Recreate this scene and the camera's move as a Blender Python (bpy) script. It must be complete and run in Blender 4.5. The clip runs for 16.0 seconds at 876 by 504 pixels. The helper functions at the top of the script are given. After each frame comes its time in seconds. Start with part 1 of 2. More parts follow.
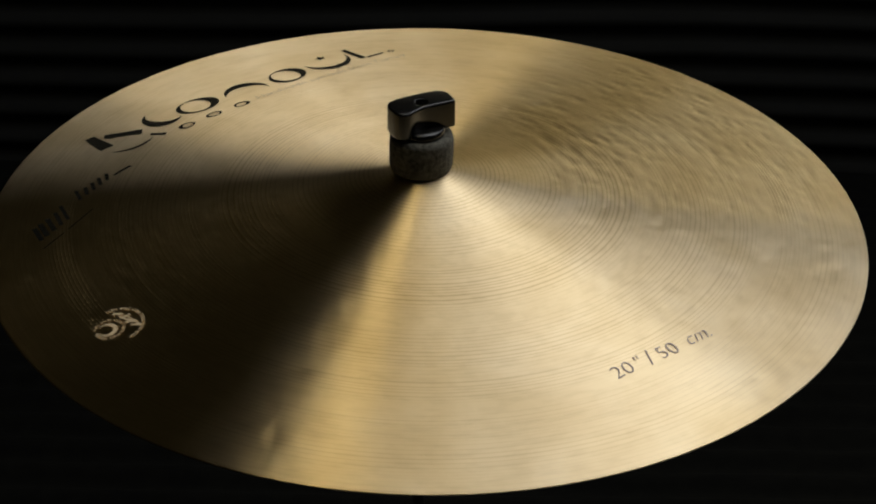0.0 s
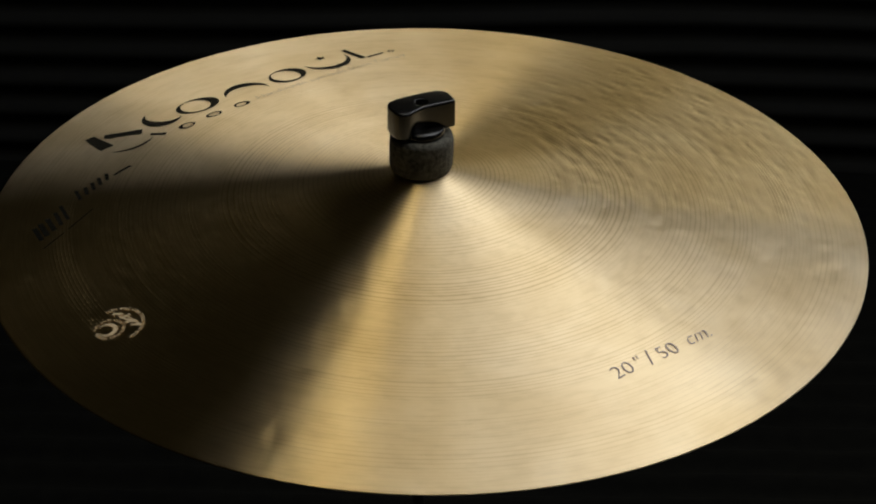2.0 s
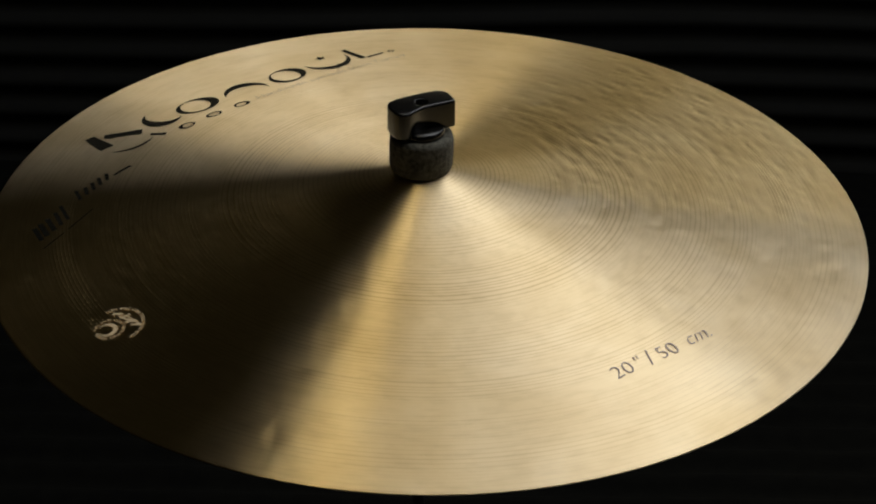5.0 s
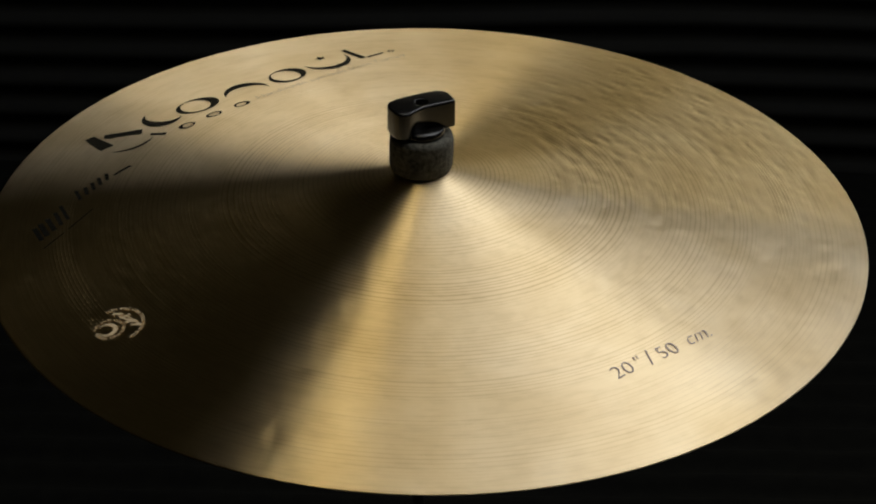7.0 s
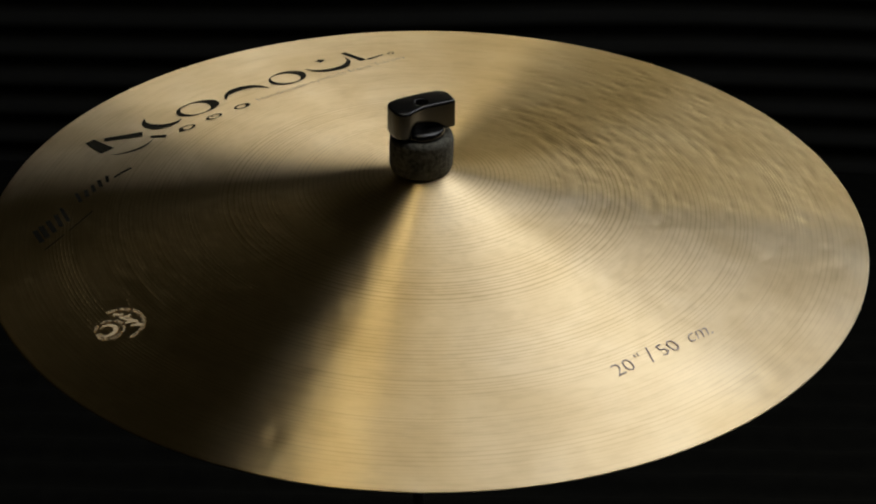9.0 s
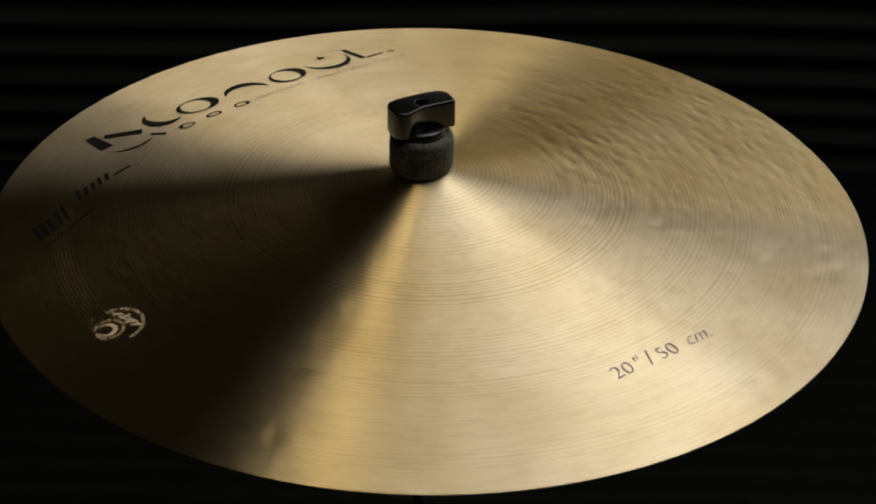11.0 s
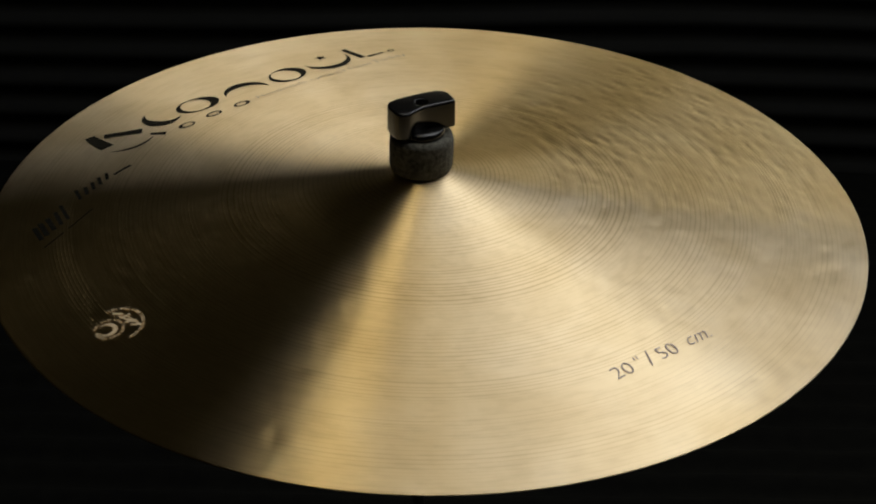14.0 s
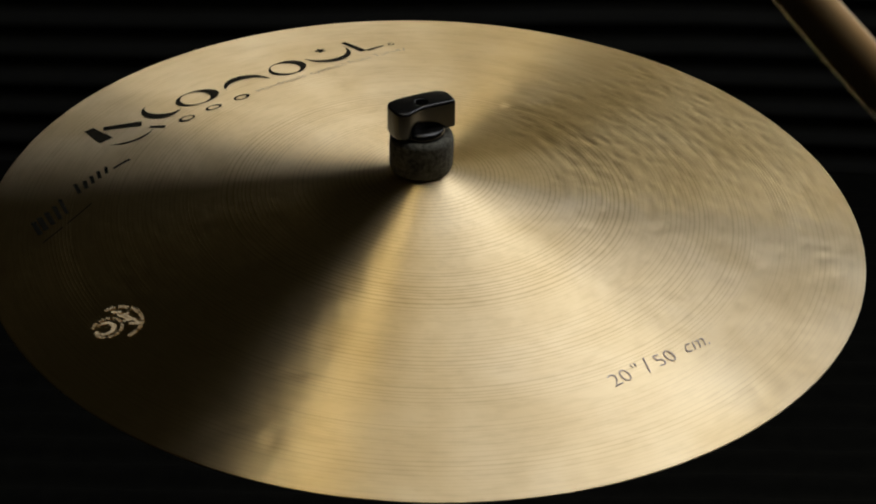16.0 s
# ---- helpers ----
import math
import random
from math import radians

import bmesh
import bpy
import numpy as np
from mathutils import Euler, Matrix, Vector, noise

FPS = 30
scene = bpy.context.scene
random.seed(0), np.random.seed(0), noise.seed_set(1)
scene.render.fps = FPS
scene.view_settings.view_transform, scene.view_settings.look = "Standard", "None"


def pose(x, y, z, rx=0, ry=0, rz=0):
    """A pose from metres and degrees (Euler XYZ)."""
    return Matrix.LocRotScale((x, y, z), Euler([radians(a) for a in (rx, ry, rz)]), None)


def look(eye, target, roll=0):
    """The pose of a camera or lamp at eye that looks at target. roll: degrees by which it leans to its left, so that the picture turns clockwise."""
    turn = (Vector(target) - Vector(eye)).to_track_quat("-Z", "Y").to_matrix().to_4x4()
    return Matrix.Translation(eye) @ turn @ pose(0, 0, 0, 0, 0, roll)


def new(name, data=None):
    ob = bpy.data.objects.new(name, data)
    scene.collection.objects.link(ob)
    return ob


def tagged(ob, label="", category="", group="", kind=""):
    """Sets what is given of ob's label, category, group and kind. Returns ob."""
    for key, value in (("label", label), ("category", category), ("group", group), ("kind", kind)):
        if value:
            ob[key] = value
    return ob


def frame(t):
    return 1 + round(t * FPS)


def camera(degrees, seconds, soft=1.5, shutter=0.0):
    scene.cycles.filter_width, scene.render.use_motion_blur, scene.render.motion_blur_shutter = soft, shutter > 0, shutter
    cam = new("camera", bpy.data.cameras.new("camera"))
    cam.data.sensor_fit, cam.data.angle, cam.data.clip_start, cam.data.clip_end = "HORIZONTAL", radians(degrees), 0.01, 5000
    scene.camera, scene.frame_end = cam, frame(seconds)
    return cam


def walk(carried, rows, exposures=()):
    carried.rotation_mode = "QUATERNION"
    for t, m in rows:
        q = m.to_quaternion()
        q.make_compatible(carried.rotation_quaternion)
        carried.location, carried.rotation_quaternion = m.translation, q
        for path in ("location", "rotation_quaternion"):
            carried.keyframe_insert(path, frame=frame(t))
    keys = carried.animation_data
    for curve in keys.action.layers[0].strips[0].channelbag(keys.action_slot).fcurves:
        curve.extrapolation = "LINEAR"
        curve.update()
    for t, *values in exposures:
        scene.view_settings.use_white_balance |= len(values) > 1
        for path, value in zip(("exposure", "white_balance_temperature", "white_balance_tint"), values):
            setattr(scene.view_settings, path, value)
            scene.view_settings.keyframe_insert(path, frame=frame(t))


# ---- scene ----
ZC = 0.90          # height of the cymbal's rim over the floor
ZP = ZC + 0.036    # pivot of the cymbal, in its bell's hole

# ---- camera and its place ----
cam = camera(22.0, 16.0, soft=2.0, shutter=0.6)
VIEW = look((0.0, -1.1194, ZC + 0.6805), (0.00673, -0.03146, ZC), 0.904)
walk(cam, [(0.0, VIEW), (16.0, VIEW)])

# ---- light: a black studio, unseen softbox overhead and warm lamps, added lights fitted to the sheen ----
world = bpy.data.worlds.new("studio_air")
scene.world = world
world.use_nodes = True
world.node_tree.nodes["Background"].inputs["Color"].default_value = (0.9, 1.0, 0.85, 1)
world.node_tree.nodes["Background"].inputs["Strength"].default_value = 0.004


def area(name, eye, target, sx, sy, watts, colour, spread=180):
    data = bpy.data.lights.new(name, "AREA")
    data.shape, data.size, data.size_y, data.energy, data.color = "RECTANGLE", sx, sy, watts, colour
    data.spread = radians(spread)
    ob = new(name, data)
    ob.matrix_world = look(eye, target)
    return ob


def from_bell(az, elev, d):
    """A place d metres from the bell, by compass angle from +x and by height angle."""
    a, e = radians(az), radians(elev)
    return (d * math.cos(e) * math.cos(a), d * math.cos(e) * math.sin(a), ZC + 0.02 + d * math.sin(e))


BELL = (0.0, 0.0, ZC + 0.02)
area("softbox_light", from_bell(29.9, 69.8, 1.8), BELL, 1.77, 1.72, 8.9, (1.0, 0.98, 0.95))
area("side_softbox_light", from_bell(42.2, 47.8, 1.78), BELL, 1.38, 1.76, 9.8, (0.94, 0.95, 1.0))
# unseen low light, added to brighten the right and back of the face
area("added_low_back_light", from_bell(81.0, 4.3, 1.8), BELL, 1.93, 0.23, 5.7, (1.0, 0.88, 0.58))
# narrow unseen light, added to draw the bright streak beside the bell
area("added_streak_light", from_bell(30.0, 55.0, 1.70), BELL, 0.16, 0.50, 0.70, (0.80, 0.92, 1.0))
# second low light, also added and unseen, for the right-hand sector
area("added_side_light", from_bell(54.0, 6.5, 1.75), BELL, 1.30, 0.22, 1.7, (0.92, 0.96, 1.0))
area("left_overhead_light", from_bell(184.1, 77.5, 1.8), BELL, 0.30, 0.16, 1.6, (1.0, 0.84, 0.48))
# small unseen light, added to shape the sheen on the front
area("added_top_light", from_bell(46.6, 78.4, 1.72), BELL, 0.34, 0.89, 0.5, (0.80, 0.90, 1.0))
area("top_lamp_light", from_bell(132.4, 85.4, 1.8), BELL, 0.49, 0.42, 0.9, (1.0, 0.84, 0.48))


# ---- materials ----
def material(name, colour, rough=0.6, metal=0.0):
    m = bpy.data.materials.new(name)
    m.use_nodes = True
    p = m.node_tree.nodes["Principled BSDF"]
    p.inputs["Base Color"].default_value = (*colour, 1)
    p.inputs["Roughness"].default_value = rough
    p.inputs["Metallic"].default_value = metal
    return m, m.node_tree, p


def node(tree, kind, **inputs):
    n = tree.nodes.new(kind)
    for key, value in inputs.items():
        n.inputs[key.replace("_", " ")].default_value = value
    return n


def maths(tree, operation, a, b=None):
    n = tree.nodes.new("ShaderNodeMath")
    n.operation = operation
    for i, v in enumerate((a, b)):
        if v is None:
            continue
        if isinstance(v, (int, float)):
            n.inputs[i].default_value = v
        else:
            tree.links.new(v, n.inputs[i])
    return n.outputs[0]


def ramp(tree, source, stops):
    n = tree.nodes.new("ShaderNodeValToRGB")
    e = n.color_ramp.elements
    while len(e) < len(stops):
        e.new(0.5)
    for el, (at, c) in zip(e, stops):
        el.position, el.color = at, (*c, 1)
    tree.links.new(source, n.inputs[0])
    return n.outputs[0]


def bronze():
    """Lathed cymbal bronze: fine turned grooves, stains, and gloss drawn out across the grooves."""
    m, t, p = material("lathed_bronze", (0.80, 0.60, 0.30), 0.42, 1.0)
    link = t.links.new
    t.nodes.remove(p)
    gloss = t.nodes.new("ShaderNodeBsdfAnisotropic")
    gloss.distribution = "BECKMANN"
    # a thin olive-brown tarnish scatters a little light under the gloss
    film = node(t, "ShaderNodeBsdfDiffuse", Color=(0.215, 0.150, 0.045, 1))
    skin = t.nodes.new("ShaderNodeMixShader")
    skin.inputs[0].default_value = 0.058
    link(gloss.outputs[0], skin.inputs[1])
    link(film.outputs[0], skin.inputs[2])
    link(skin.outputs[0], t.nodes["Material Output"].inputs["Surface"])
    coord = t.nodes.new("ShaderNodeTexCoord").outputs["Object"]
    sep = t.nodes.new("ShaderNodeSeparateXYZ")
    link(coord, sep.inputs[0])
    r = maths(t, "SQRT", maths(t, "ADD", maths(t, "MULTIPLY", sep.outputs[0], sep.outputs[0]),
                               maths(t, "MULTIPLY", sep.outputs[1], sep.outputs[1])))

    def rings(scale, detail):
        n = t.nodes.new("ShaderNodeTexNoise")
        n.noise_dimensions = "1D"
        n.inputs["Scale"].default_value, n.inputs["Detail"].default_value = scale, detail
        link(r, n.inputs["W"])
        return n.outputs["Fac"]

    def cloud(scale, detail, distort=0.0):
        n = t.nodes.new("ShaderNodeTexNoise")
        n.inputs["Scale"].default_value, n.inputs["Detail"].default_value = scale, detail
        n.inputs["Distortion"].default_value = distort
        link(coord, n.inputs["Vector"])
        return n.outputs["Fac"]

    # turned rings about 2.7 mm apart, strongest from the bell to mid bow, in uneven bands
    phase = maths(t, "ADD", maths(t, "MULTIPLY", r, 2 * math.pi / 0.0027), maths(t, "MULTIPLY", rings(70, 2), 11.0))
    wave = maths(t, "POWER", maths(t, "ADD", maths(t, "MULTIPLY", maths(t, "SINE", phase), 0.5), 0.5), 5.0)
    band = ramp(t, rings(42, 1.5), [(0.36, (0.20, 0.20, 0.20)), (0.62, (1, 1, 1))])
    inner = ramp(t, maths(t, "MULTIPLY", r, 3.6), [(0.10, (0.55, 0.55, 0.55)), (0.30, (1, 1, 1)), (0.46, (0.70, 0.70, 0.70)), (0.68, (0.40, 0.40, 0.40))])
    # a few tight groups of deeper tool marks in the outer bow
    mark = maths(t, "POWER", maths(t, "ADD", maths(t, "MULTIPLY", maths(t, "SINE", maths(t, "MULTIPLY", r, 2 * math.pi / 0.0021)), 0.5), 0.5), 4.0)
    where = ramp(t, maths(t, "MULTIPLY", r, 1 / 0.254), [(0.52, (0, 0, 0)), (0.54, (0.8, 0.8, 0.8)), (0.56, (0, 0, 0)), (0.66, (0, 0, 0)), (0.68, (0.5, 0.5, 0.5)),
                                                         (0.71, (0, 0, 0)), (0.79, (0, 0, 0)), (0.81, (1, 1, 1)), (0.84, (0.9, 0.9, 0.9)), (0.87, (0, 0, 0))])
    cut = maths(t, "MULTIPLY", mark, where)
    groove = maths(t, "ADD", maths(t, "MULTIPLY", maths(t, "MULTIPLY", maths(t, "MULTIPLY", wave, band), inner), 0.50), maths(t, "MULTIPLY", rings(800, 3), 0.30))
    groove = maths(t, "ADD", groove, maths(t, "MULTIPLY", cut, 0.9))
    # fine ripples left by the hammer, short across and longer round the disc
    spin = t.nodes.new("ShaderNodeCombineXYZ")
    link(maths(t, "MULTIPLY", maths(t, "DIVIDE", sep.outputs[0], maths(t, "MAXIMUM", r, 0.001)), 12.0), spin.inputs[0])
    link(maths(t, "MULTIPLY", maths(t, "DIVIDE", sep.outputs[1], maths(t, "MAXIMUM", r, 0.001)), 12.0), spin.inputs[1])
    link(maths(t, "MULTIPLY", r, 230.0), spin.inputs[2])
    ripple = node(t, "ShaderNodeTexNoise", Scale=1.0, Detail=4.0)
    link(spin.outputs[0], ripple.inputs["Vector"])
    groove = maths(t, "ADD", groove, maths(t, "MULTIPLY", ripple.outputs["Fac"], 1.0))
    bump = node(t, "ShaderNodeBump", Strength=0.27, Distance=0.0003)
    link(groove, bump.inputs["Height"])
    link(bump.outputs["Normal"], gloss.inputs["Normal"])
    stain = ramp(t, cloud(16, 5, 0.6), [(0.30, (0.74, 0.57, 0.32)), (0.52, (0.83, 0.66, 0.40)), (0.75, (0.90, 0.74, 0.48))])
    line = ramp(t, maths(t, "MULTIPLY", maths(t, "MULTIPLY", wave, band), inner), [(0.08, (1, 1, 1)), (0.6, (0.56, 0.48, 0.38))])
    mix = t.nodes.new("ShaderNodeMix")
    mix.data_type, mix.blend_type = "RGBA", "MULTIPLY"
    mix.inputs["Factor"].default_value = 0.48
    link(stain, mix.inputs["A"])
    link(line, mix.inputs["B"])
    # patina: fine tarnish that follows the hammer ripples
    tarnish = t.nodes.new("ShaderNodeMix")
    tarnish.data_type, tarnish.blend_type = "RGBA", "MULTIPLY"
    tarnish.inputs["Factor"].default_value = 0.22
    link(mix.outputs["Result"], tarnish.inputs["A"])
    link(ramp(t, ripple.outputs["Fac"], [(0.34, (0.70, 0.66, 0.58)), (0.52, (0.97, 0.96, 0.95)), (0.7, (1, 1, 1))]), tarnish.inputs["B"])
    link(tarnish.outputs["Result"], gloss.inputs["Color"])
    link(maths(t, "ADD", maths(t, "MULTIPLY", cloud(22, 4), 0.05), 0.392), gloss.inputs["Roughness"])
    tangent = t.nodes.new("ShaderNodeTangent")
    tangent.direction_type, tangent.axis = "RADIAL", "Z"
    link(tangent.outputs[0], gloss.inputs["Tangent"])
    gloss.inputs["Anisotropy"].default_value = 0.69
    return m


def grainy(name, dark, light, scale, rough, bump=0.3, distance=0.0005, stretch=(1, 1, 1), metal=0.0, rough_span=0.15):
    m, t, p = material(name, light, rough, metal)
    link = t.links.new
    coord = t.nodes.new("ShaderNodeTexCoord").outputs["Object"]
    mp = t.nodes.new("ShaderNodeMapping")
    mp.inputs["Scale"].default_value = stretch
    link(coord, mp.inputs[0])
    fine = node(t, "ShaderNodeTexNoise", Scale=scale, Detail=6.0)
    wide = node(t, "ShaderNodeTexNoise", Scale=scale / 9, Detail=3.0)
    link(mp.outputs[0], fine.inputs["Vector"])
    link(mp.outputs[0], wide.inputs["Vector"])
    both = maths(t, "ADD", maths(t, "MULTIPLY", fine.outputs["Fac"], 0.6), maths(t, "MULTIPLY", wide.outputs["Fac"], 0.4))
    link(ramp(t, both, [(0.35, dark), (0.65, light)]), p.inputs["Base Color"])
    link(maths(t, "ADD", maths(t, "MULTIPLY", wide.outputs["Fac"], rough_span), rough - rough_span / 2), p.inputs["Roughness"])
    b = node(t, "ShaderNodeBump", Strength=bump, Distance=distance)
    link(fine.outputs["Fac"], b.inputs["Height"])
    link(b.outputs["Normal"], p.inputs["Normal"])
    return m


BRONZE = bronze()
FELT = grainy("grey_felt", (0.026, 0.026, 0.020), (0.15, 0.145, 0.118), 420, 0.95, 1.0, 0.0008)
PLASTIC = grainy("black_plastic", (0.005, 0.005, 0.005), (0.010, 0.010, 0.009), 300, 0.17, 0.08, 0.0002)
STEEL = grainy("chromed_steel", (0.55, 0.55, 0.54), (0.7, 0.7, 0.69), 200, 0.35, 0.05, 0.0002, metal=1.0)
WOOD = grainy("hickory_wood", (0.86, 0.50, 0.19), (0.96, 0.68, 0.34), 260, 0.45, 0.2, 0.0004, (1, 1, 0.05))
INK = grainy("black_ink", (0.002, 0.002, 0.0015), (0.007, 0.006, 0.004), 500, 0.7, 0.05, 0.0001)
GREY_INK = grainy("violet_grey_ink", (0.43, 0.34, 0.33), (0.53, 0.43, 0.42), 700, 0.5, 0.05, 0.0001)
SLOGAN_INK = grainy("brown_grey_ink", (0.30, 0.23, 0.17), (0.40, 0.31, 0.24), 700, 0.5, 0.05, 0.0001)
PALE_INK = grainy("pale_gold_ink", (0.55, 0.42, 0.24), (0.75, 0.60, 0.38), 700, 0.5, 0.05, 0.0001)
INK.node_tree.nodes["Principled BSDF"].inputs["Specular IOR Level"].default_value = 0.05
PLASTIC.node_tree.nodes["Principled BSDF"].inputs["Specular IOR Level"].default_value = 0.5
DRAPE = grainy("black_ribbed_cloth", (0.0012, 0.0013, 0.0010), (0.0036, 0.0038, 0.0030), 60, 0.95, 0.3, 0.001)
DRAPE.node_tree.nodes["Principled BSDF"].inputs["Specular IOR Level"].default_value = 0.1
BACK_DRAPE = grainy("black_ribbed_backdrop_cloth", (0.0014, 0.0016, 0.0010), (0.0034, 0.0038, 0.0024), 60, 0.95, 0.3, 0.001)
BLACK = grainy("black_studio_paint", (0.010, 0.010, 0.009), (0.018, 0.018, 0.016), 20, 0.9, 0.2, 0.001)


# ---- building helpers ----
def mesh_ob(name, verts, faces, mat, parent=None, label="", smooth=True):
    me = bpy.data.meshes.new(name)
    me.from_pydata([tuple(v) for v in verts], [], faces)
    me.validate()
    if smooth:
        me.polygons.foreach_set("use_smooth", [True] * len(me.polygons))
    me.materials.append(mat)
    ob = new(name, me)
    ob.parent = parent
    return tagged(ob, label) if label else ob


def lathe(name, profile, mat, parent=None, label="", n=64, wobble=0.0, seed=0):
    """A turned solid: profile is (radius, z) from the bottom to the top, closed on the axis."""
    rng = random.Random(seed)
    verts, faces = [], []
    ph = [rng.uniform(0, 6.28) for _ in range(6)]
    for r, z in profile:
        for k in range(n):
            a = 2 * math.pi * k / n
            w = 1 + wobble * (math.sin(3 * a + ph[0] + 90 * z) + 0.6 * math.sin(7 * a + ph[1] - 200 * z) + 0.4 * math.sin(17 * a + ph[2]))
            verts.append((r * w * math.cos(a), r * w * math.sin(a), z))
    for i in range(len(profile) - 1):
        for k in range(n):
            j = (k + 1) % n
            faces.append((i * n + k, i * n + j, (i + 1) * n + j, (i + 1) * n + k))
    faces.append(tuple(reversed(range(n))))
    faces.append(tuple((len(profile) - 1) * n + k for k in range(n)))
    return mesh_ob(name, verts, faces, mat, parent, label)


def thing(name, m, label, category, group=""):
    ob = new(name)
    ob.empty_display_size = 0.02
    ob.matrix_world = m
    return tagged(ob, label, category, group)


# ---- the studio ----
def ribbed_sheet(name, width, length, pitch, depth, m, mat):
    """A heavy black cloth with shallow ribs running across it."""
    rows = int(length / pitch * 6)
    cols = 24
    verts, faces = [], []
    for i in range(rows + 1):
        v = length * i / rows
        for c in range(cols + 1):
            u = width * (c / cols - 0.5)
            wave = noise.noise((u * 1.3, v * 0.6, 3.0)) * 0.02
            verts.append((u, v + wave, depth * (0.5 + 0.5 * math.sin(2 * math.pi * v / pitch)) + 0.02 * noise.noise((u * 0.9, v * 0.9, 7.0))))
    for i in range(rows):
        for c in range(cols):
            a = i * (cols + 1) + c
            faces.append((a, a + 1, a + cols + 2, a + cols + 1))
    ob = mesh_ob(name, verts, faces, mat)
    sol = ob.modifiers.new("thickness", "SOLIDIFY")
    sol.thickness, sol.offset = 0.01, -1
    ob.matrix_world = m
    return ob


def slab(name, x0, x1, y0, y1, z0, z1, mat):
    v = [(x, y, z) for z in (z0, z1) for y in (y0, y1) for x in (x0, x1)]
    f = [(0, 2, 3, 1), (4, 5, 7, 6), (0, 1, 5, 4), (1, 3, 7, 5), (3, 2, 6, 7), (2, 0, 4, 6)]
    return mesh_ob(name, v, f, mat, smooth=False)


def studio():
    for name, box in (("wall_south", (-3, 3, -3.1, -3, 0, 3)), ("wall_west", (-3.1, -3, -3, 2.2, 0, 3)),
                      ("wall_east", (3, 3.1, -3, 2.2, 0, 3)), ("wall_north", (-3, 3, 2.2, 2.3, 0, 3))):
        tagged(slab(name, *box, BLACK), "matt black painted studio wall", "wall", kind="structure")
    tagged(slab("floor", -3.1, 3.1, -3.1, 2.3, -0.1, 0, BLACK), "matt black studio floor", "floor", kind="structure")
    tagged(slab("ceiling", -3.1, 3.1, -3.1, 2.3, 3, 3.1, BLACK), "matt black studio ceiling", "ceiling", kind="structure")
    back = ribbed_sheet("backdrop", 4.4, 0.85, 0.045, 0.012, pose(0, 1.6, 0.005, 90, 0, 0), BACK_DRAPE)
    tagged(back, "black ribbed cloth backdrop behind the cymbal", "backdrop", kind="structure")
    rug = ribbed_sheet("floor_cloth", 4.4, 3.75, 0.045, 0.010, pose(0, -2.2, 0.035, 0, 0, 0), DRAPE)
    tagged(rug, "black ribbed cloth lying on the studio floor", "floor cloth", kind="structure")


# ---- the cymbal ----
R = 0.254


def height(r):
    """The cymbal's upper face over its rim."""
    return 0.0345 * (1 - (r / R) ** 1.2) + 0.0035 * np.clip(1 - (r / 0.075) ** 2, 0, 1) ** 2


def dents(x, y):
    """Hammer marks: shallow dents set in rough rings, longer round the disc than across."""
    rng = np.random.default_rng(5)
    n = 3000
    rr = np.sqrt(rng.uniform(0.075 ** 2, 0.252 ** 2, n))
    aa = rng.uniform(0, 2 * np.pi, n)
    depth = rng.uniform(0.03, 0.21, n) * 0.001
    along, across = rng.uniform(0.003, 0.007, n), rng.uniform(0.0018, 0.0036, n)
    # the hammering is heavier on one side of the disc, with deeper blows along the edge there
    depth *= 0.35 + 1.0 * np.exp(-((np.degrees(aa) + 180 - 25) % 360 - 180) ** 2 / 55.0 ** 2)
    m = 70
    rr[:m], aa[:m] = rng.uniform(0.226, 0.248, m), np.radians(rng.uniform(-75, 60, m))
    depth[:m], along[:m] = rng.uniform(0.07, 0.24, m) * 0.001, rng.uniform(0.004, 0.007, m)
    z = np.zeros_like(x)
    for k in range(n):
        cx, cy = rr[k] * np.cos(aa[k]), rr[k] * np.sin(aa[k])
        dx, dy = x - cx, y - cy
        near = (np.abs(dx) < 0.04) & (np.abs(dy) < 0.04)
        dr = dx[near] * np.cos(aa[k]) + dy[near] * np.sin(aa[k])
        dt = -dx[near] * np.sin(aa[k]) + dy[near] * np.cos(aa[k])
        z[near] -= depth[k] * np.exp(-(dr / across[k]) ** 2 - (dt / along[k]) ** 2)
    return z


def cymbal():
    root = thing("cymbal", pose(0, 0, ZP), "twenty-inch hammered and lathed bronze ride cymbal on a stand", "cymbal")
    n, hole, thick = 720, 0.006, 0.0011
    radii = np.concatenate([np.linspace(hole, R - 0.0008, 230), [R - 0.0003, R]])
    ang = np.linspace(0, 2 * np.pi, n, endpoint=False)
    rr, aa = np.meshgrid(radii, ang, indexing="ij")
    x, y = rr * np.cos(aa), rr * np.sin(aa)
    z = height(rr) + dents(x, y)
    z[-1] -= 0.0004
    low = np.linspace(R, hole, 40)
    rl, al = np.meshgrid(low, ang, indexing="ij")
    zl = height(rl) - thick
    zl[0] += 0.0003
    X = np.concatenate([x, rl * np.cos(al)]).ravel()
    Y = np.concatenate([y, rl * np.sin(al)]).ravel()
    Z = np.concatenate([z, zl]).ravel() - 0.036
    rows = len(radii) + len(low)
    i, k = np.meshgrid(np.arange(rows), np.arange(n), indexing="ij")
    i2, k2 = (i + 1) % rows, (k + 1) % n
    quads = np.stack([i * n + k, i2 * n + k, i2 * n + k2, i * n + k2], -1).reshape(-1, 4)
    me = bpy.data.meshes.new("plate")
    me.from_pydata(np.stack([X, Y, Z], -1).tolist(), [], quads.tolist())
    me.polygons.foreach_set("use_smooth", [True] * len(me.polygons))
    me.materials.append(BRONZE)
    plate = new("plate", me)
    plate.parent = root
    return root


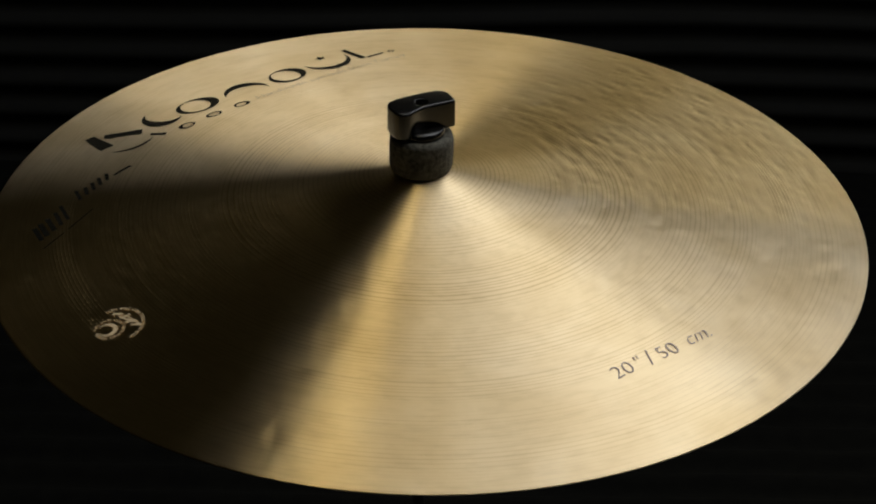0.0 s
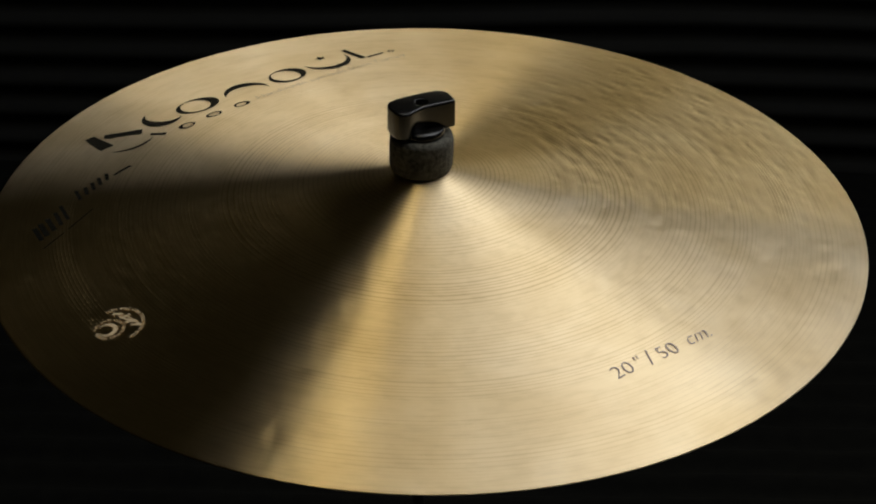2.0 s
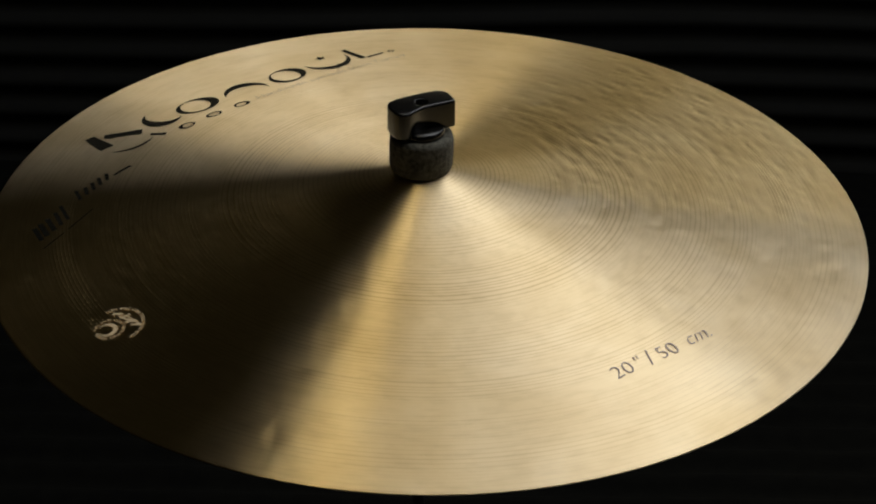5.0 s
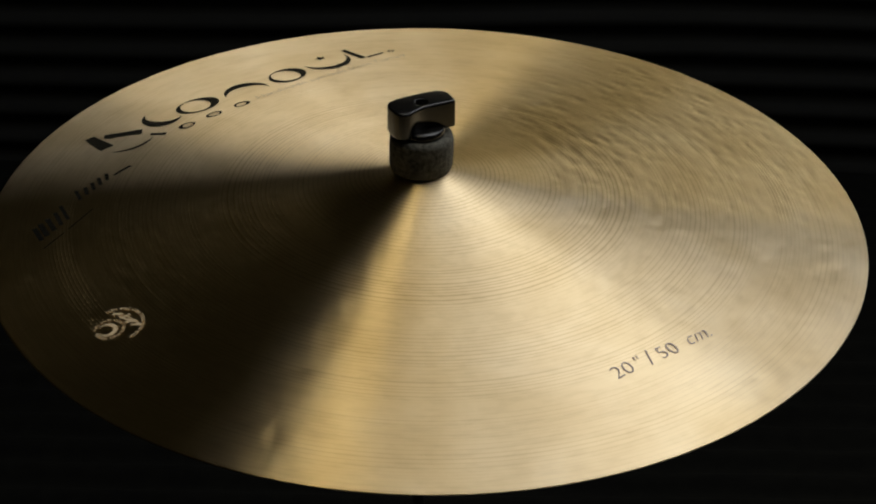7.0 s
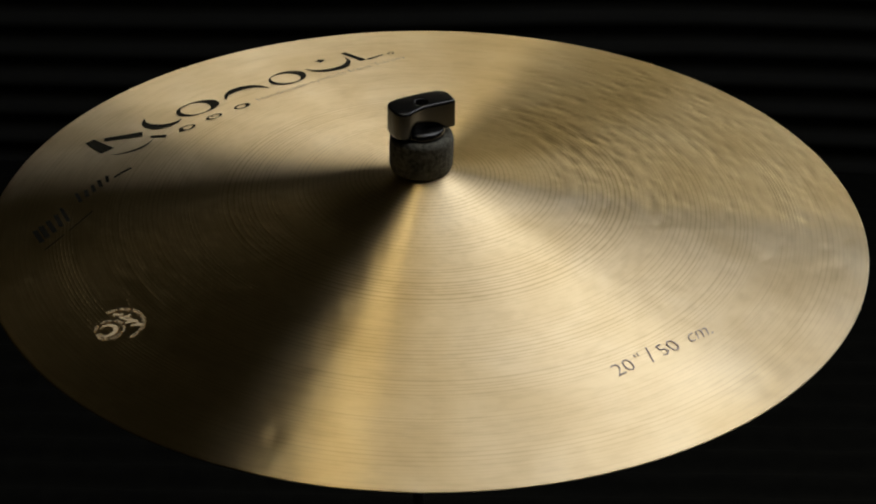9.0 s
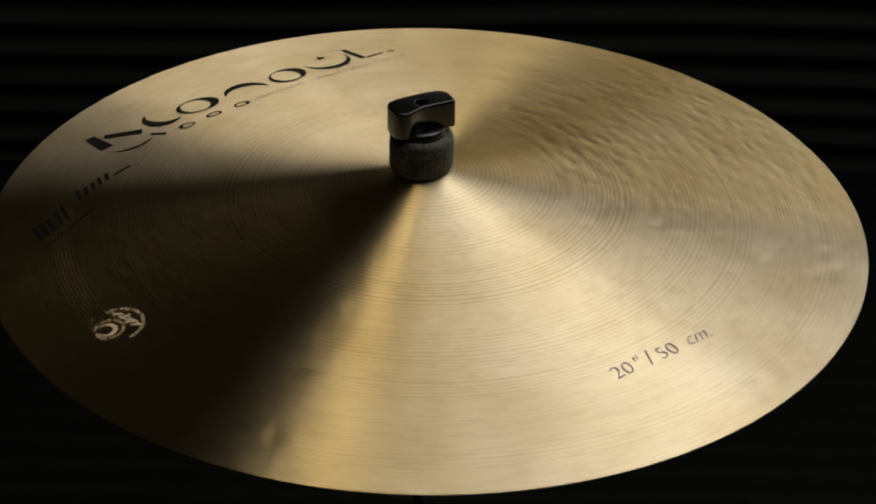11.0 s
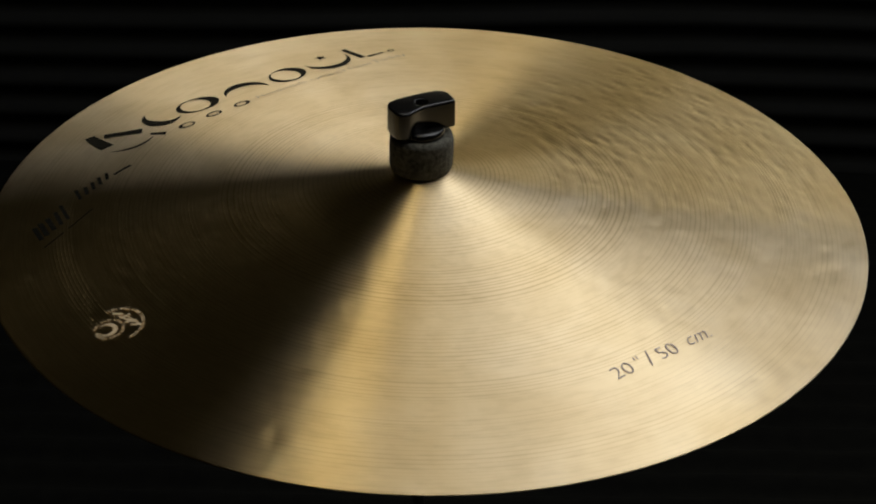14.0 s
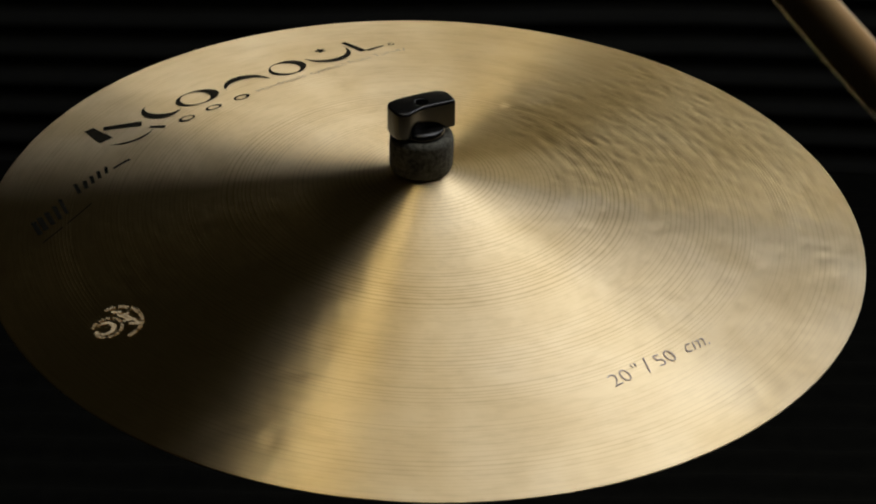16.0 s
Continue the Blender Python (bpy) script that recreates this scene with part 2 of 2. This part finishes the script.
def lay(verts, lift=0.0003):
    """Brings flat points of the disc's plan up onto the cymbal's face, in the cymbal's space."""
    return [(x, y, float(height(math.hypot(x, y))) - 0.036 + lift) for x, y in verts]


def frame_of(ox, oy, degrees):
    c, s = math.cos(radians(degrees)), math.sin(radians(degrees))
    return lambda u, v: (ox + c * u - s * v, oy + s * u + c * v)


def print_shape(name, outlines, to, mat, parent, label=""):
    """Flat ink: outlines are closed loops (u, v), or pairs of loops that bound a band."""
    verts, faces = [], []
    for o in outlines:
        base = len(verts)
        if isinstance(o, tuple):
            a, b = o
            n = len(a)
            verts += [to(*q) for q in a] + [to(*q) for q in b]
            faces += [(base + k, base + (k + 1) % n, base + n + (k + 1) % n, base + n + k) for k in range(n)]
        else:
            verts += [to(*q) for q in o]
            faces.append(tuple(range(base, base + len(o))))
    return mesh_ob(name, lay(verts), faces, mat, parent, label, smooth=False)


def oval(cx, cy, a, b, turn=0.0, n=40):
    c, s = math.cos(radians(turn)), math.sin(radians(turn))
    return [(cx + c * a * math.cos(q) - s * b * math.sin(q), cy + s * a * math.cos(q) + c * b * math.sin(q))
            for q in (2 * math.pi * k / n for k in range(n))]


def bar(u0, v0, u1, v1, w0, w1=None):
    w1 = w0 if w1 is None else w1
    d = math.hypot(u1 - u0, v1 - v0)
    nu, nv = -(v1 - v0) / d, (u1 - u0) / d
    return [(u0 + nu * w0 / 2, v0 + nv * w0 / 2), (u0 - nu * w0 / 2, v0 - nv * w0 / 2),
            (u1 - nu * w1 / 2, v1 - nv * w1 / 2), (u1 + nu * w1 / 2, v1 + nv * w1 / 2)]


def crescent(cx, cy, r, from_deg, to_deg, fat, n=24):
    """A sickle: thickest in its middle, pointed at its ends."""
    outer = [(cx + r * math.cos(radians(from_deg + (to_deg - from_deg) * k / n)),
              cy + r * math.sin(radians(from_deg + (to_deg - from_deg) * k / n))) for k in range(n + 1)]
    inner = []
    for k in range(n, -1, -1):
        q = radians(from_deg + (to_deg - from_deg) * k / n)
        w = r - fat * math.sin(math.pi * k / n) - 0.0002
        inner.append((cx + w * math.cos(q), cy + w * math.sin(q)))
    return outer + inner


def star(cx, cy, r, turn=90):
    return [(cx + (r if k % 2 == 0 else r * 0.42) * math.cos(radians(turn + 36 * k)),
             cy + (r if k % 2 == 0 else r * 0.42) * math.sin(radians(turn + 36 * k))) for k in range(10)]


def print_text(name, body, size, shear, u, v, to, mat, parent, label="", wide=1.0):
    """Lettering in the built-in font, laid onto the cymbal."""
    cu = bpy.data.curves.new(name, "FONT")
    cu.body, cu.size, cu.shear, cu.resolution_u, cu.offset = body, size, shear, 4, -0.016 * size
    tmp = new("lettering", cu)
    bpy.context.view_layer.update()
    flat = tmp.evaluated_get(bpy.context.evaluated_depsgraph_get()).to_mesh()
    verts = lay([to(u + q.co.x * wide, v + q.co.y) for q in flat.vertices])
    faces = [tuple(f.vertices) for f in flat.polygons]
    bpy.data.objects.remove(tmp)
    return mesh_ob(name, verts, faces, mat, parent, label, smooth=False)


def printing(root):
    # size marking
    mm = 0.001
    to = frame_of(0.0983, -0.1683, 37.0)
    print_text("size_marking", "20", 0.0125, 0.05, 0.0007, -0.0008, to, GREY_INK, root, 'violet-grey printed size marking 20" | 50 cm.', 1.12)
    print_text("size_marking", '"', 0.0125, 0.1, 0.0170, -0.0005, to, GREY_INK, root)
    print_shape("size_bar", [bar(0.0246, -0.0016, 0.0285, 0.0091, 0.0008)], to, GREY_INK, root)
    print_text("size_marking", "50", 0.0125, 0.0, 0.0318, -0.0008, to, GREY_INK, root, "", 1.12)
    print_text("size_marking", "cm.", 0.0135, 0.45, 0.0515, 0.0004, to, GREY_INK, root, "", 0.95)

    # maker's mark: plain ovals, bars and sickles, with the crescent and star
    base = frame_of(-0.1960, 0.0685, 37.0)

    def to(u, v):
        return base(u * mm, v * mm)

    marks = [
        [bar(2.5, -0.5, 2, 21, 9, 6.5)],
        [bar(9, 15, 29, 3, 5.0, 6.5)],
        [crescent(47.5, 11, 12.3, 115, 325, 6.5)],
        [(oval(73, 10, 14.5, 10.5), oval(71.5, 10, 9.5, 9.4))],
        [crescent(107, 5, 15.0, -10, 175, 6.0)],
        [(oval(140.5, 10.5, 13.5, 11.2, 20), oval(139.2, 10.5, 8.8, 10.0, 20))],
        [crescent(174, 16, 16.2, 175, 370, 5.0)],
        [star(174.1, 22.6, 4.2)],
        [bar(194.4, 26, 196, 5, 3.4, 4.2)],
        [bar(199, 4.5, 212, 5.5, 2.2, 1.4)],
        [(oval(218, 5, 2.4, 2.0, n=20), oval(218, 5, 1.5, 1.2, n=20))],
    ]
    for k, outlines in enumerate(marks):
        print_shape("mark", outlines, to, INK, root, "black printed maker's mark of plain shapes" if k == 0 else "")
    for outlines in ([crescent(16, 4, 19, 215, 320, 2.2)], [bar(30, -5, 37, -12, 2.5, 3.5)], [(oval(52, -12, 5.6, 3.4), oval(52.6, -12, 3.6, 2.4))],
                     [(oval(72.3, -10.5, 5.6, 3.2), oval(72.3, -10.5, 3.8, 2.3))], [(oval(93, -10.2, 5.6, 3.4), oval(92.4, -10.2, 3.6, 2.3))]):
        print_shape("mark", outlines, to, INK, root)
    slogan = frame_of(*base(0.1044, -0.0112), 38.2)
    print_text("slogan", "Handmade cymbals from Turkey", 0.0074, 0.0, 0.0, 0.0, slogan, SLOGAN_INK, root, "small grey printed slogan", 1.19)

    # handwriting in black marker, as plain slanting bars
    script = frame_of(-0.2285, -0.0276, 57.0)

    def pen(u, v):
        return script(u * mm, v * mm)

    strokes = [(1, -12, 9, 1, 3.0), (6, -12, 14, 1, 3.2), (12, -12, 20, 1, 3.0), (18, -12, 27, 1, 2.6), (24, -12, 34, 3, 2.2),
               (44, -4, 51, 6, 2.2), (50, -4, 56, 3, 2.4), (56, -4, 62, 3, 2.2), (62, -4, 68, 3, 2.2), (68, -4, 74, 2, 2.0), (74, -4, 81, -4.5, 1.8),
               (80, -4.5, 87, -6, 2.0), (-5, -19, 12, -19, 0.9), (16, -19, 38, -18, 0.9)]
    for k, (u0, v0, u1, v1, w) in enumerate(strokes):
        print_shape("pen_stroke", [bar(u0, v0, u1, v1, w)], pen, INK, root, "black marker stroke" if k == 0 else "")

    # pale round emblem: crescent and star, with rings of tiny bars for writing
    first = frame_of(-0.1683, -0.1249, 37.0)

    def a_mm(u, v):
        return first(u * mm, v * mm)

    def ring_of_bars(cx, cy, r, deg0, deg1, count, tall):
        out = []
        for k in range(count):
            if k % 7 == 6:
                continue
            q = radians(deg0 + (deg1 - deg0) * k / count)
            w = 0.34 + 0.24 * ((k * 37) % 5) / 5
            c, s = math.cos(q), math.sin(q)
            out.append(bar(cx + r * c, cy + r * s, cx + (r + tall) * c, cy + (r + tall) * s, w))
        return out

    print_shape("emblem_crescent", [crescent(-0.8, 0, 5.4, -190, 130, 2.6), star(-6.6, 0.2, 1.9)], a_mm, PALE_INK, root, "pale gold crescent emblem")
    print_shape("emblem_ring", ring_of_bars(0, 0, 6.9, -170, 150, 40, 1.7), a_mm, PALE_INK, root)
    print_shape("emblem_arc", ring_of_bars(5.5, 0, 12.5, -92, 95, 42, 2.2), a_mm, PALE_INK, root)
    print_shape("emblem_scrawl", [bar(8, 10, 12, 6, 1.6), bar(9, 4, 15, 3, 1.2), bar(9.5, 6, 12, -2, 1.2), bar(9, -1, 15, -4, 1.4), bar(10.5, -5, 15, -9, 1.4),
                                  bar(12.5, 4, 14.5, -8, 1.1)], a_mm, PALE_INK, root)


# ---- nut, felt, stand ----
def wing_nut():
    root = thing("wing_nut", pose(-0.0037, 0.0005, ZC + 0.0608, 0, 0, 27), "glossy black plastic cymbal wing nut on grey felt", "wing nut")
    n = 96

    def outline(a, grow=0.0):
        """A long rounded block whose front is hollowed out over most of its length."""
        c, s = abs(math.cos(a)), abs(math.sin(a))
        r = ((c / (0.0192 + grow)) ** 3.6 + (s / (0.0105 + grow)) ** 3.6) ** (-1 / 3.6)
        u, v = r * math.cos(a), r * math.sin(a)
        hollow = -0.0105 + 0.0050 / (1 + math.exp(-(u + 0.0072) * 340)) - 0.0008 * max(0.0, u / 0.019)
        return u, max(v, hollow - grow) if v < 0 else v

    loops = [("h", 0.0039, 0.008), ("h", 0.0039, 0.0180), ("h", 0.0040, 0.01845), ("h", 0.0043, 0.0186), ("h", 0.0045, 0.0186), ("o", -0.0010, 0.0186),
             ("o", -0.0007, 0.0185), ("o", -0.0003, 0.0182), ("o", -0.0001, 0.0178), ("o", 0.0, 0.0170), ("o", 0.0, 0.0030), ("o", -0.0005, 0.0018), ("o", -0.0014, 0.0012), ("h", 0.004, 0.0012)]
    verts, faces = [], []
    for kind, d, z in loops:
        for k in range(n):
            a = 2 * math.pi * k / n
            verts.append((d * math.cos(a), d * math.sin(a), z) if kind == "h" else (*outline(a, d), z))
    for i in range(len(loops) - 1):
        for k in range(n):
            j = (k + 1) % n
            faces.append((i * n + k, (i + 1) * n + k, (i + 1) * n + j, i * n + j))
    faces.append(tuple(range(n)))
    mesh_ob("wing", verts, faces, PLASTIC, root)
    lathe("collar", [(0.0128, -0.0026), (0.0134, -0.0020), (0.0136, 0.0008), (0.0134, 0.0030), (0.0126, 0.0038), (0.0080, 0.0041)], PLASTIC, root)
    return root


def felt_washer():
    pr = [(0.0158, 0.0), (0.0174, 0.0008), (0.0181, 0.003), (0.0183, 0.011), (0.0182, 0.0195), (0.0174, 0.0220), (0.0150, 0.0228), (0.006, 0.0228)]
    ob = lathe("felt_washer", pr, FELT, None, "", 128, 0.006, 4)
    ob.matrix_world = pose(-0.0037, 0.0005, ZC + 0.0375, 0.5, 1.2, 0)
    rng = random.Random(12)
    verts, faces = [], []
    for _ in range(900):
        a, z = rng.uniform(0, 2 * math.pi), rng.uniform(0.001, 0.0225)
        r, lean, rise, long = 0.0180 - 0.0022 * max(0.0, z - 0.0205) / 0.002, rng.uniform(-0.6, 0.6), rng.uniform(-0.5, 0.9), rng.uniform(0.0006, 0.0024)
        base = len(verts)
        for da, dz in ((-0.004, 0.0), (0.004, 0.0), (0.0, 0.00009)):
            verts.append((r * math.cos(a + da), r * math.sin(a + da), z + dz))
        q = a + lean * long / r
        verts.append(((r + long * 0.75) * math.cos(q), (r + long * 0.75) * math.sin(q), z + rise * long))
        faces += [(base, base + 1, base + 3), (base + 1, base + 2, base + 3), (base + 2, base, base + 3)]
    tagged(mesh_ob("fuzz", verts, faces, FELT, ob, "loose grey felt fibres", False), kind="stuff")
    return tagged(ob, "thick dark grey felt washer on the cymbal's bell", "felt washer")


def stand():
    root = thing("cymbal_stand", pose(-0.0028, 0.0005, 0), "chromed steel cymbal stand under the cymbal", "cymbal stand")
    lathe("rod", [(0.0036, 0.55), (0.0036, ZC + 0.066)], STEEL, root, n=24)
    lathe("lower_felt", [(0.016, ZC + 0.010), (0.017, ZC + 0.012), (0.017, ZC + 0.026), (0.015, ZC + 0.0275)], FELT, root, n=48)
    lathe("upper_tube", [(0.0095, 0.30), (0.0095, 0.58), (0.0085, 0.585)], STEEL, root, n=32)
    lathe("cup", [(0.0060, ZC - 0.012), (0.012, ZC - 0.010), (0.012, ZC + 0.010)], STEEL, root, n=32)
    lathe("lower_tube", [(0.0125, 0.06), (0.0125, 0.45), (0.015, 0.45), (0.015, 0.48)], STEEL, root, n=32)
    for k in range(3):
        leg = lathe("leg", [(0.008, 0.0), (0.008, 0.40)], STEEL, root, n=16)
        leg.matrix_local = pose(0, 0, 0, 0, 0, 90 + 120 * k) @ pose(0.31, 0, 0.048, 0, -50.5, 0)
    return root


# ---- the drumstick ----
def drumstick():
    """Its tip lies at the thing's origin and its shaft runs along +z."""
    root = thing("drumstick", pose(0, 0, 0), "plain pale hickory drumstick with an acorn tip", "drumstick")
    lathe("shaft", [(0.0030, 0.012), (0.0034, 0.016), (0.0046, 0.035), (0.0062, 0.065), (0.0074, 0.095), (0.0078, 0.12), (0.0078, 0.395), (0.0070, 0.403), (0.004, 0.406)], WOOD, root, n=32)
    lathe("tip", [(0.0005, -0.0005), (0.0032, 0.0008), (0.0049, 0.004), (0.0052, 0.007), (0.0042, 0.0105), (0.0030, 0.0135)], WOOD, root, n=32)
    return root


# ---- motion of the cymbal and the stick ----
# swing of the cymbal: seconds, share of the full tilt
SWING = (
    (0.0, 0.000), (6.9, 0.000), (7.0, 0.000), (7.1, 0.056), (7.2, 0.611), (7.3, 0.500), 
    (7.4, 0.000), (7.5, -0.278), (7.6, -0.222), (7.7, 0.111), (7.8, 0.722), (7.9, 0.611), 
    (8.0, 0.278), (8.1, 0.194), (8.2, 0.056), (8.3, -0.028), (8.4, 0.000), (8.5, 0.083), 
    (8.6, 0.139), (8.7, 0.694), (8.8, 0.500), (8.9, 0.056), (9.0, -0.278), (9.1, -0.028), 
    (9.2, 0.639), (9.3, 0.833), (9.4, 0.278), (9.5, -0.333), (9.6, -0.333), (9.7, -0.056), 
    (9.8, 0.111), (9.9, 0.056), (10.0, -0.028), (10.2, 0.028), (10.4, 0.000), (11.2, 0.028), 
    (11.3, 0.083), (11.4, 0.222), (11.5, 1.028), (11.6, 0.750), (11.7, 0.028), (11.8, -0.444), 
    (11.9, -0.278), (12.0, 0.667), (12.1, 0.944), (12.2, 0.444), (12.3, 0.389), (12.4, 0.250), 
    (12.5, 0.111), (12.6, 0.000), (12.7, 0.028), (12.8, 0.139), (12.9, 1.000), (13.0, 1.028), 
    (13.1, 0.278), (13.2, -0.444), (13.3, -0.389), (13.4, -0.056), (13.5, 0.167), (13.6, 0.044), 
    (13.8, 0.000), (14.0, 0.056), (14.5, 0.056), (15.5, 0.056), (15.6, 0.039), (15.7, 0.083), 
    (15.8, 0.806), (15.9, 0.833), (16.0, 0.833),)

# the stick: seconds, place of the tip, way of the shaft
STICK = (
    (0.000, (0.173, -0.522, 1.368), (0.509, 0.058, -0.859)),
    (6.900, (0.173, -0.522, 1.368), (0.509, 0.058, -0.859)),
    (7.000, (0.133, -0.530, 1.355), (0.378, 0.073, -0.923)),
    (7.100, (0.080, -0.100, 0.927), (0.768, -0.637, 0.066)),
    (7.167, (0.042, -0.499, 1.336), (0.693, -0.034, -0.720)),
    (7.200, (0.040, -0.525, 1.362), (0.659, 0.013, -0.752)),
    (7.233, (0.049, -0.525, 1.362), (0.640, 0.018, -0.768)),
    (7.300, (0.133, -0.530, 1.355), (0.378, 0.073, -0.923)),
    (7.450, (0.173, -0.522, 1.368), (0.509, 0.058, -0.859)),
    (7.600, (0.133, -0.530, 1.355), (0.378, 0.073, -0.923)),
    (7.700, (0.110, -0.065, 0.926), (0.699, -0.714, 0.039)),
    (7.800, (0.078, -0.521, 1.368), (0.562, 0.143, -0.814)),
    (7.900, (0.075, -0.522, 1.367), (0.584, 0.150, -0.798)),
    (7.967, (0.088, -0.067, 1.096), (0.663, -0.736, -0.137)),
    (8.000, (0.089, -0.088, 1.062), (0.669, -0.733, -0.122)),
    (8.033, (0.089, -0.109, 1.028), (0.675, -0.730, -0.107)),
    (8.100, (0.133, -0.530, 1.355), (0.378, 0.073, -0.923)),
    (8.300, (0.173, -0.522, 1.368), (0.509, 0.058, -0.859)),
    (8.500, (0.133, -0.530, 1.355), (0.378, 0.073, -0.923)),
    (8.600, (0.103, -0.074, 0.927), (0.716, -0.697, 0.043)),
    (8.700, (0.068, -0.522, 1.367), (0.588, 0.116, -0.800)),
    (8.800, (0.173, -0.522, 1.368), (0.509, 0.058, -0.859)),
    (9.000, (0.133, -0.530, 1.355), (0.378, 0.073, -0.923)),
    (9.067, (0.052, -0.514, 1.380), (0.576, -0.027, -0.817)),
    (9.100, (0.052, -0.521, 1.368), (0.572, -0.031, -0.819)),
    (9.133, (0.052, -0.529, 1.356), (0.569, -0.036, -0.822)),
    (9.167, (0.011, -0.529, 1.356), (0.744, -0.001, -0.669)),
    (9.200, (0.008, -0.529, 1.355), (0.752, 0.001, -0.659)),
    (9.233, (0.021, -0.529, 1.355), (0.732, 0.006, -0.681)),
    (9.300, (0.133, -0.530, 1.355), (0.378, 0.073, -0.923)),
    (9.500, (0.173, -0.522, 1.368), (0.509, 0.058, -0.859)),
    (11.200, (0.173, -0.522, 1.368), (0.509, 0.058, -0.859)),
    (11.300, (0.133, -0.530, 1.355), (0.378, 0.073, -0.923)),
    (11.400, (0.085, -0.128, 0.923), (0.778, -0.616, 0.123)),
    (11.467, (0.047, -0.502, 1.334), (0.723, 0.028, -0.690)),
    (11.500, (0.047, -0.526, 1.360), (0.684, 0.080, -0.725)),
    (11.533, (0.056, -0.527, 1.360), (0.662, 0.080, -0.745)),
    (11.600, (0.133, -0.530, 1.355), (0.378, 0.073, -0.923)),
    (11.800, (0.133, -0.530, 1.355), (0.378, 0.073, -0.923)),
    (11.867, (0.010, -0.510, 1.385), (0.650, -0.107, -0.752)),
    (11.900, (0.011, -0.524, 1.363), (0.644, -0.113, -0.756)),
    (11.933, (0.011, -0.538, 1.341), (0.638, -0.119, -0.760)),
    (11.967, (0.007, -0.529, 1.355), (0.749, -0.005, -0.663)),
    (12.000, (0.007, -0.530, 1.354), (0.756, 0.003, -0.655)),
    (12.033, (0.020, -0.530, 1.355), (0.736, 0.007, -0.677)),
    (12.100, (0.133, -0.530, 1.355), (0.378, 0.073, -0.923)),
    (12.167, (0.022, -0.511, 1.384), (0.634, -0.090, -0.768)),
    (12.200, (0.022, -0.523, 1.364), (0.628, -0.096, -0.772)),
    (12.233, (0.022, -0.536, 1.345), (0.623, -0.101, -0.776)),
    (12.267, (0.038, -0.528, 1.358), (0.709, 0.072, -0.702)),
    (12.300, (0.039, -0.528, 1.358), (0.714, 0.087, -0.695)),
    (12.333, (0.048, -0.528, 1.357), (0.691, 0.086, -0.718)),
    (12.400, (0.133, -0.530, 1.355), (0.378, 0.073, -0.923)),
    (12.600, (0.173, -0.522, 1.368), (0.509, 0.058, -0.859)),
    (12.700, (0.133, -0.530, 1.355), (0.378, 0.073, -0.923)),
    (12.800, (0.106, -0.081, 0.926), (0.734, -0.674, 0.083)),
    (12.867, (0.058, -0.499, 1.335), (0.703, 0.061, -0.708)),
    (12.900, (0.055, -0.525, 1.361), (0.663, 0.122, -0.739)),
    (12.933, (0.063, -0.526, 1.361), (0.640, 0.118, -0.759)),
    (13.000, (0.133, -0.530, 1.355), (0.378, 0.073, -0.923)),
    (13.200, (0.173, -0.522, 1.368), (0.509, 0.058, -0.859)),
    (15.500, (0.173, -0.522, 1.368), (0.509, 0.058, -0.859)),
    (15.600, (0.133, -0.530, 1.355), (0.378, 0.073, -0.923)),
    (15.700, (0.096, -0.088, 0.926), (0.754, -0.653, 0.069)),
    (15.767, (0.039, -0.497, 1.339), (0.653, -0.092, -0.751)),
    (15.800, (0.035, -0.523, 1.365), (0.623, -0.051, -0.780)),
    (15.833, (0.040, -0.481, 1.321), (0.677, -0.122, -0.726)),
    (15.900, (0.078, -0.096, 0.927), (0.783, -0.622, 0.025)),
    (15.967, (0.052, -0.499, 1.336), (0.700, 0.021, -0.713)),
    (16.000, (0.050, -0.525, 1.362), (0.659, 0.080, -0.748)),
)


def along(tip, way):
    return Matrix.Translation(tip) @ Vector(way).to_track_quat("Z", "Y").to_matrix().to_4x4()


def motions():
    full = Vector((1.445, 1.188, -0.188))
    rows = []
    for t, share in SWING:
        turn = full * share
        rows.append((t, Matrix.Translation((0, 0, ZP)) @ Matrix.Rotation(radians(turn.length), 4, turn if share else Vector((0, 0, 1)))))
    walk(CYMBAL, rows)
    walk(DRUMSTICK, [(t, along(tip, way)) for t, tip, way in STICK])


studio()
CYMBAL = cymbal()
printing(CYMBAL)
felt_washer()
wing_nut()
stand()
DRUMSTICK = drumstick()
motions()
